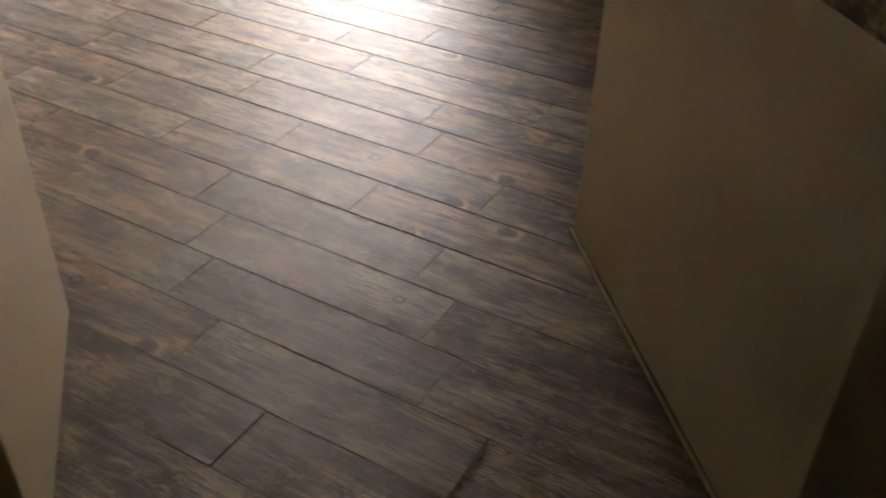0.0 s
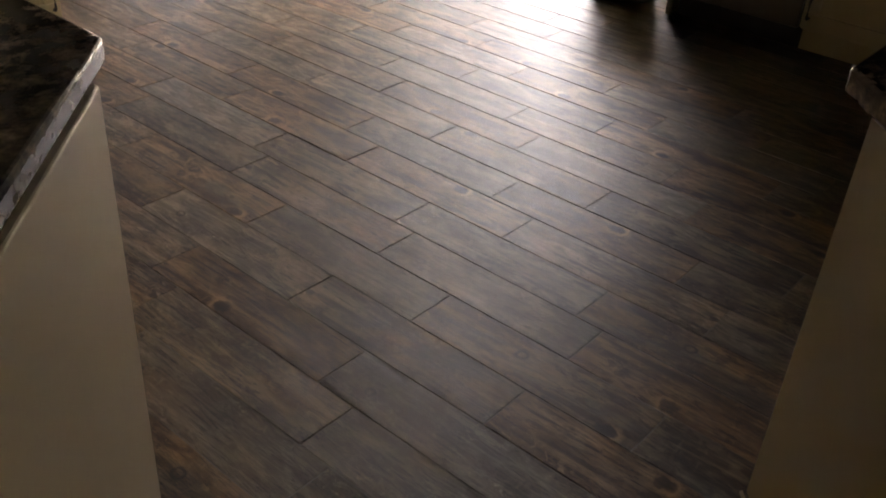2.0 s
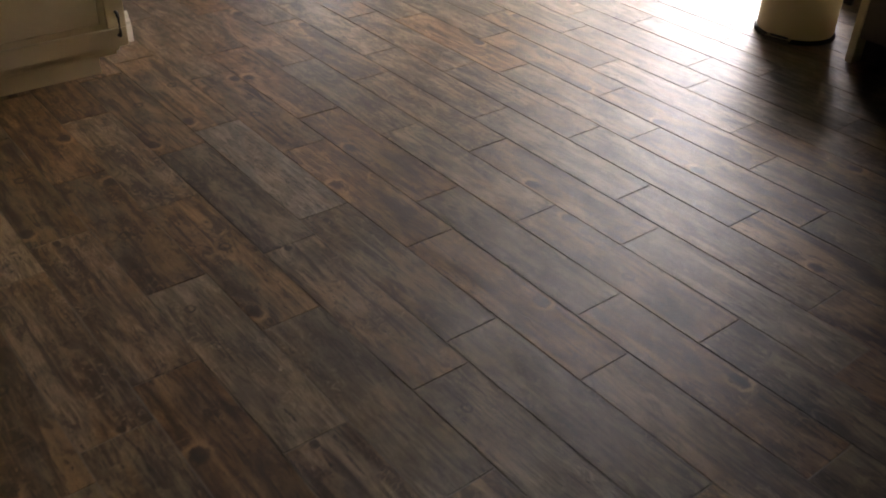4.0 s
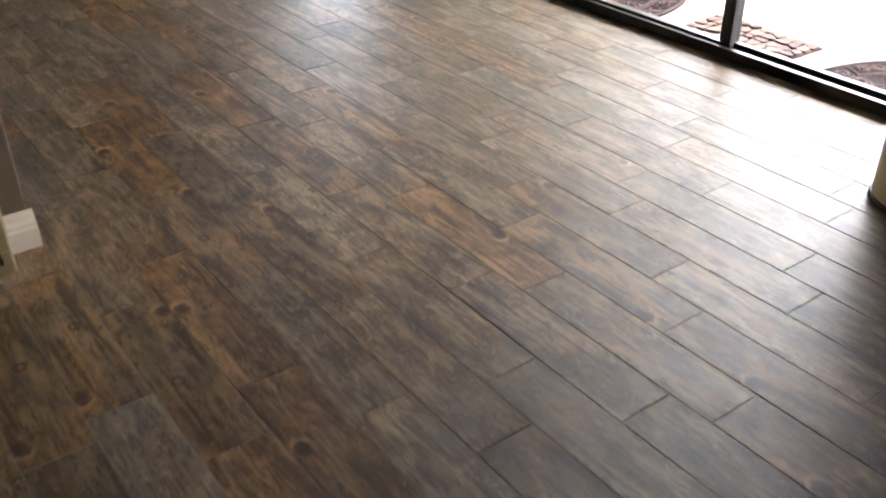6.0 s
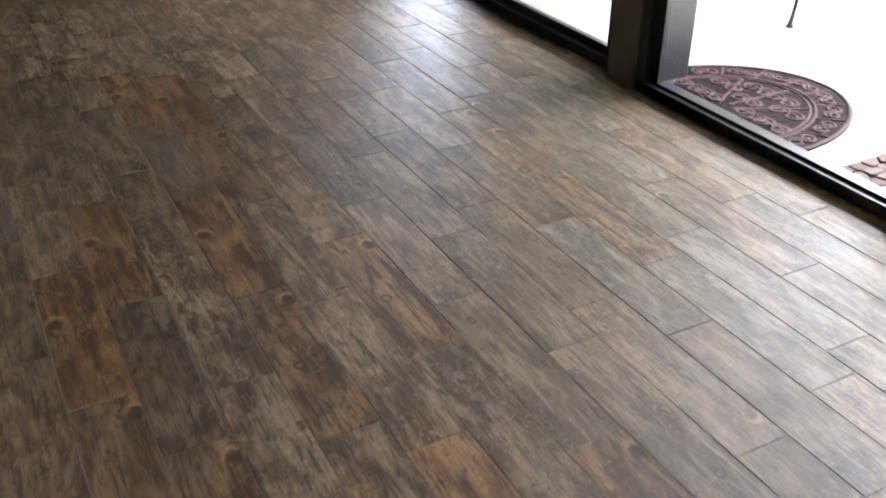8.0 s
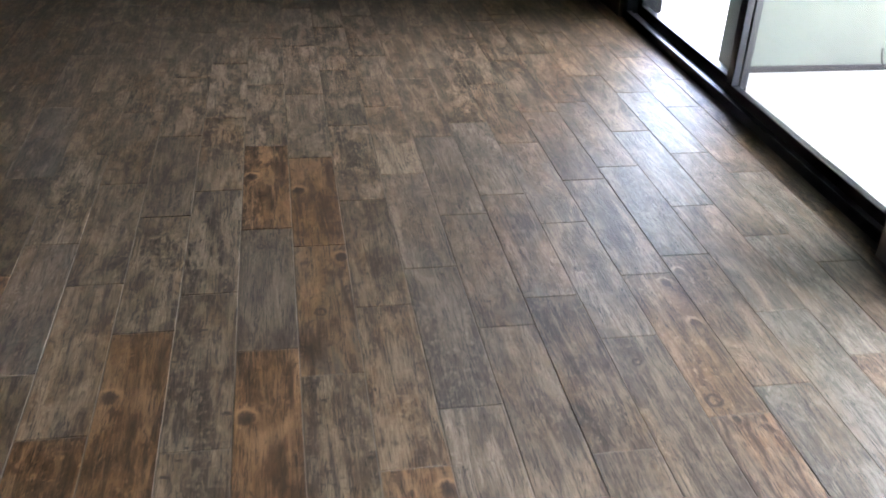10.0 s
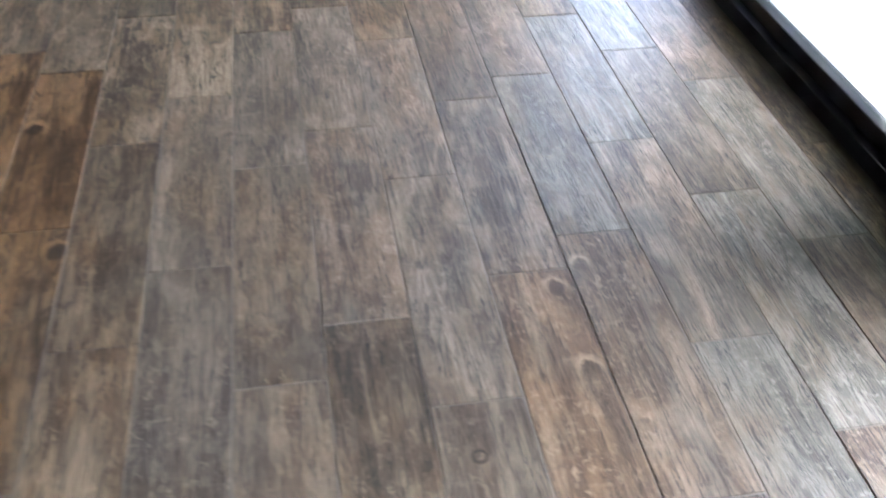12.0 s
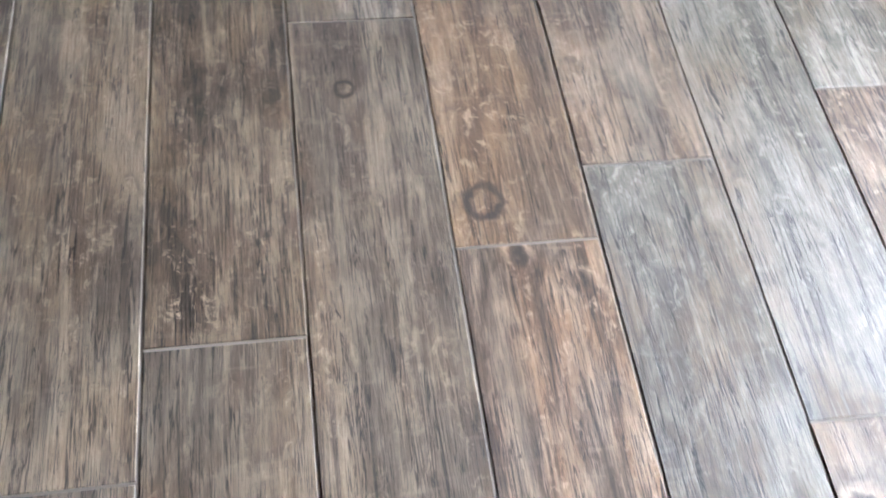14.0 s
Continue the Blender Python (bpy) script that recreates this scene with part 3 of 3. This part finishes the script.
# ---- patio ----
PZ = -0.02
structure("ground", bm_box(X_GLASS + 0.135, -80, -0.5, 120, 90, PZ), CONCRETE, "pale sunlit concrete patio slab", "patio")
structure("wall_patio", bm_box(1.74, 6.84, PZ + 0.004, 5.2, 7.0, 2.3, 0.01), STUCCO, "green-grey stucco wall closing the patio", "wall")
structure("trim", bm_box(1.76, 6.825, PZ + 0.001, 5.2, 6.8385, PZ + 0.03, 0.003), KICK, "dark strip along the foot of the patio wall", "trim")
wire = thing("loose_cable", "thin black cable loop hanging at the patio wall", "cable")
part("wire", bm_tube([(2.52 + 0.075 * math.cos(a), 6.79, 0.10 + 0.11 * math.sin(a)) for a in [math.pi + math.pi * i / 14 for i in range(15)]] + [(2.595, 6.80, 0.5), (2.6, 6.80, 1.2)], 0.004, 6), IRON, wire)


def scroll(cx, cy, r, turns, start, hand_sign, z, w):
    pts = []
    n = int(18 * turns)
    for i in range(n + 1):
        a = start + hand_sign * 2 * math.pi * turns * i / n
        q = r * (1 - 0.78 * i / n)
        pts.append((cx + q * math.cos(a), cy + q * math.sin(a), z))
    return bm_tube(pts, w, 6, None, 0.6)


def door_mat(at):
    """A half-round rubber scraper mat with raised scrollwork; its flat side lies along y."""
    root = thing("door_mat", "half-round plum rubber door mat with raised scrollwork", "door mat", "mats on the patio", at)
    a, b = 0.457, 0.60
    rim = [(b * math.sin(math.pi * i / 40), a * math.cos(math.pi * i / 40)) for i in range(41)]
    part("backing", bm_prism(rim[::-1], 0.001, 0.007), MATRUB, root)
    z = 0.0085
    part("rim", bm_tube([(x * 0.975 + 0.008, y * 0.975, z) for x, y in rim] + [(0.008, -a * 0.97, z), (0.008, a * 0.97, z)], 0.009, 6, None, 0.6), MATTOP, root, "worn rose-brown raised rim")
    for s in (0.74, 0.70):
        part("band", bm_tube([(x * s, y * s, z) for x, y in rim], 0.006, 6, None, 0.6), MATTOP, root)
    for i in range(9):
        t = math.pi * (i + 0.5) / 9
        cx, cy = b * 0.855 * math.sin(t), a * 0.855 * math.cos(t)
        tx, ty = b * math.cos(t), -a * math.sin(t)
        n = math.hypot(tx, ty)
        tx, ty = tx / n, ty / n
        for q in (-1, 1):
            part("scroll", scroll(cx + q * 0.03 * tx, cy + q * 0.03 * ty, 0.034, 1.4, math.atan2(-q * ty, -q * tx), 1, z, 0.0078), MATTOP, root)
        u = math.pi * i / 9
        if i:
            part("rib", bm_tube([(b * 0.745 * math.sin(u), a * 0.745 * math.cos(u), z), (b * 0.96 * math.sin(u), a * 0.96 * math.cos(u), z)], 0.005, 6, None, 0.6), MATTOP, root)
    for ring, count, size in ((0.53, 6, 0.046), (0.30, 3, 0.042)):
        for i in range(count):
            t = math.pi * (i + 0.5) / count
            cx, cy = b * ring * math.sin(t), a * ring * math.cos(t)
            for q in (-1, 1):
                part("scroll", scroll(cx, cy + q * size * 0.85, size, 1.6, -q * math.pi / 2, q, z, 0.0085), MATTOP, root)
    for i in range(5):
        t = math.pi * (i + 0.5) / 5
        part("rib", bm_tube([(b * 0.15 * math.sin(t), a * 0.15 * math.cos(t), z), (b * 0.69 * math.sin(t), a * 0.69 * math.cos(t), z)], 0.007, 6, None, 0.6), MATTOP, root)
    return root


mat_a = door_mat((1.615, 4.70, PZ))
copy_thing(mat_a, pose(1.615, 2.93, PZ))

# ---- flagstone patch: irregular stones cut from a jittered net ----
rng = random.Random(5)
patch = thing("flagstone_mat", "rectangle of broken red and buff flagstones", "stone paving", at=(0, 0, PZ))
part("bed", bm_box(1.63, 3.53, 0.001, 1.93, 4.09, 0.006), MATTOP, patch)
NX, NY = 5, 9
net = {(i, j): (1.63 + 0.30 * i / NX + (rng.uniform(-0.02, 0.02) if 0 < i < NX else 0), 3.53 + 0.56 * j / NY + (rng.uniform(-0.02, 0.02) if 0 < j < NY else 0)) for i in range(NX + 1) for j in range(NY + 1)}
for i in range(NX):
    for j in range(NY):
        q = [net[i, j], net[i + 1, j], net[i + 1, j + 1], net[i, j + 1]]
        cx, cy = sum(p[0] for p in q) / 4, sum(p[1] for p in q) / 4
        ring = []
        for k in range(4):
            (ax, ay), (bx, by) = q[k], q[(k + 1) % 4]
            for f in (0.18, 0.82):
                px, py = ax + (bx - ax) * f, ay + (by - ay) * f
                s = rng.uniform(0.8, 0.93)
                ring.append((cx + (px - cx) * s, cy + (py - cy) * s))
        part("stone", bm_prism(ring, 0.0065, rng.uniform(0.012, 0.02), 0.002, 1), STONE, patch)


# ---- patio chair ----
def patio_chair(at, turn):
    root = thing("patio_chair", "dark metal patio chair with a grey sling seat", "chair", at=at)
    root.rotation_euler.z = turn
    for sx in (-1, 1):
        for sy in (-1, 1):
            leg = part("leg", bm_tube([(sx * 0.245, sy * 0.245, 0.012), (sx * 0.225, sy * 0.225, 0.2), (sx * 0.2, sy * 0.2, 0.42)], 0.010), IRON, root)
            foot = bm_lathe([(0.018, 0.001), (0.018, 0.006), (0.010, 0.016)], 14)
            bmesh.ops.translate(foot, verts=foot.verts[:], vec=(sx * 0.245, sy * 0.245, 0))
            part("foot", foot, IRON, leg)
    part("seat_frame", bm_tube([(-0.22, -0.22, 0.43), (0.22, -0.22, 0.43), (0.22, 0.22, 0.43), (-0.22, 0.22, 0.43), (-0.22, -0.22, 0.43)], 0.011), IRON, root)
    part("seat", bm_box(-0.21, -0.21, 0.428, 0.21, 0.21, 0.437, 0.003), SLING, root)
    part("back_frame", bm_tube([(0.21, -0.22, 0.43), (0.27, -0.22, 0.9), (0.27, 0.22, 0.9), (0.21, 0.22, 0.43)], 0.011), IRON, root)
    part("backrest", bm_prism([(-0.21, 0.45), (0.21, 0.45), (0.21, 0.88), (-0.21, 0.88)], 0.0, 0.008), SLING, root).matrix_local = pose(0.222, 0, 0, 90, 7.3, 90)


patio_chair((3.03, 5.33, PZ), radians(44))

# ---- floor planks, last ----
W, L = 0.155, 0.627
PHASE = {-10: .481, -9: .564, -8: .294, -7: .459, -6: .221, -5: .603, -4: .143, -3: .493, -2: .375, -1: .032, 0: .216, 1: .528, 2: .028, 3: .444, 4: .114, 5: .208, 6: .517, 7: .300}
KNOWN = {
    (7, 5): "pale", (7, 6): "rose_plain", (7, 7): "pale", (7, 8): "grey_soft", (8, 6): "pale", (8, 7): "grey_soft",
    (6, 5): "rose", (6, 6): "pale", (6, 7): "rose_plain", (6, 8): "pale", (6, 9): "tan",
    (5, 6): "pale", (5, 7): "rose", (5, 8): "pale", (5, 9): "rose_plain",
    (4, 5): "pale", (4, 6): "tan_streaked", (4, 7): "tan", (4, 8): "rose_plain", (4, 9): "rose",
    (3, 5): "pale", (3, 6): "brown_ring", (3, 7): "grey_soft", (3, 8): "rose_plain", (3, 9): "brown_soft",
    (2, 6): "brown_soft", (2, 7): "dark", (2, 8): "rose_plain", (2, 9): "grey_soft",
    (1, 5): "grey_soft", (1, 6): "brown_soft", (1, 7): "brown_soft", (1, 8): "grey_soft", (1, 9): "orange",
    (0, 6): "grey_soft", (0, 7): "grey_soft", (0, 8): "brown_soft", (0, 9): "grey",
    (-1, 5): "grey", (-1, 6): "orange_ring", (-1, 7): "brown", (-1, 8): "brown", (-1, 9): "grey",
    (-2, 5): "brown", (-2, 6): "grey", (-2, 7): "orange_ring", (-2, 8): "orange", (-2, 9): "grey",
    (-3, 4): "brown", (-3, 5): "orange_ring", (-3, 6): "orange", (-3, 7): "brown_ring", (-3, 8): "orange", (-3, 9): "grey",
    (-4, 4): "brown", (-4, 5): "grey", (-4, 6): "grey", (-4, 7): "grey", (-4, 8): "dark", (-4, 9): "brown",
    (-5, 4): "orange_ring", (-5, 5): "dark", (-5, 6): "orange", (-5, 7): "grey", (-5, 8): "dark",
    (-6, 4): "dark", (-6, 5): "orange_ring", (-6, 6): "orange", (-6, 7): "brown", (-6, 8): "grey",
    (-7, 4): "orange", (-7, 5): "brown", (-7, 6): "dark", (-8, 3): "orange", (-8, 4): "orange_ring", (-8, 5): "brown"}
HALF_W, HALF_L, EDGE = W / 2 - 0.0014, L / 2 - 0.0014, 0.0009


def plank_verts(x, y, w, l):
    out = []
    for dx, dy, z in ((w, l, -0.006), (w, l, -0.0009), (w - EDGE, l - EDGE, 0.0)):
        out += [(x - dx, y - dy, z), (x + dx, y - dy, z), (x + dx, y + dy, z), (x - dx, y + dy, z)]
    return out


PLANK_FACES = [(8, 9, 10, 11)] + [(a + k, a + (k + 1) % 4, a + 4 + (k + 1) % 4, a + 4 + k) for a in (0, 4) for k in range(4)]


def plank_mesh(name, material):
    me = bpy.data.meshes.new(name)
    me.from_pydata(plank_verts(0, 0, HALF_W, HALF_L), [], PLANK_FACES)
    me.materials.append(material)
    return me


plank_meshes = {k: plank_mesh("plank_" + k, m) for k, m in plank_mats.items()}
kinds = ["tan_streaked", "orange", "orange", "orange_ring", "orange_ring", "brown", "brown", "brown_ring", "grey", "grey", "rose_plain", "dark"]
near_kinds = ["orange", "orange_ring", "orange", "brown", "brown_ring", "dark", "tan_streaked", "brown_soft"]
right_kinds = ["grey_soft", "grey_soft", "pale", "rose_plain", "brown_soft", "rose"]
far_verts, far_faces = [], []
last = None
for row in range(-36, 10):
    phase = PHASE.get(row, rng.uniform(0, L))
    for k in range(-6, 16):
        y0 = phase + k * L
        x, y = (row + 0.5) * W, y0 + L / 2
        lo, hi = max(y - HALF_L, -3.195), min(y + HALF_L, 9.595)
        if hi - lo < 0.02:
            continue
        x_lo, x_hi = x - HALF_W, min(x + HALF_W, X_GLASS + 0.0)
        kind = KNOWN.get((row, k)) or rng.choice([q for q in (right_kinds if row > 1 else near_kinds if y < 2.6 else kinds) if q != last])
        last = kind
        whole = hi - lo > L - 0.01 and x_hi - x_lo > W - 0.01
        if whole and -2.5 < x < 1.42 and 0.55 < y < 6.35:
            ob = new("plank", plank_meshes[kind])
            ob.location = (x, y, rng.uniform(-0.0004, 0.0004))
            ob.rotation_euler.z = math.pi if rng.random() < 0.5 and (row, k) not in KNOWN else 0.0
            ob.parent = floor
        else:
            n = len(far_verts)
            far_verts += plank_verts((x_lo + x_hi) / 2, (lo + hi) / 2, (x_hi - x_lo) / 2, (hi - lo) / 2)
            far_faces += [tuple(v + n for v in f) for f in PLANK_FACES]
rest = bpy.data.meshes.new("far_planks")
rest.from_pydata(far_verts, [], far_faces)
rest.materials.append(far_mat)
far = new("far_planks", rest)
far.parent = floor
tagged(far, "wood-look planks farther from the walk", kind="stuff")
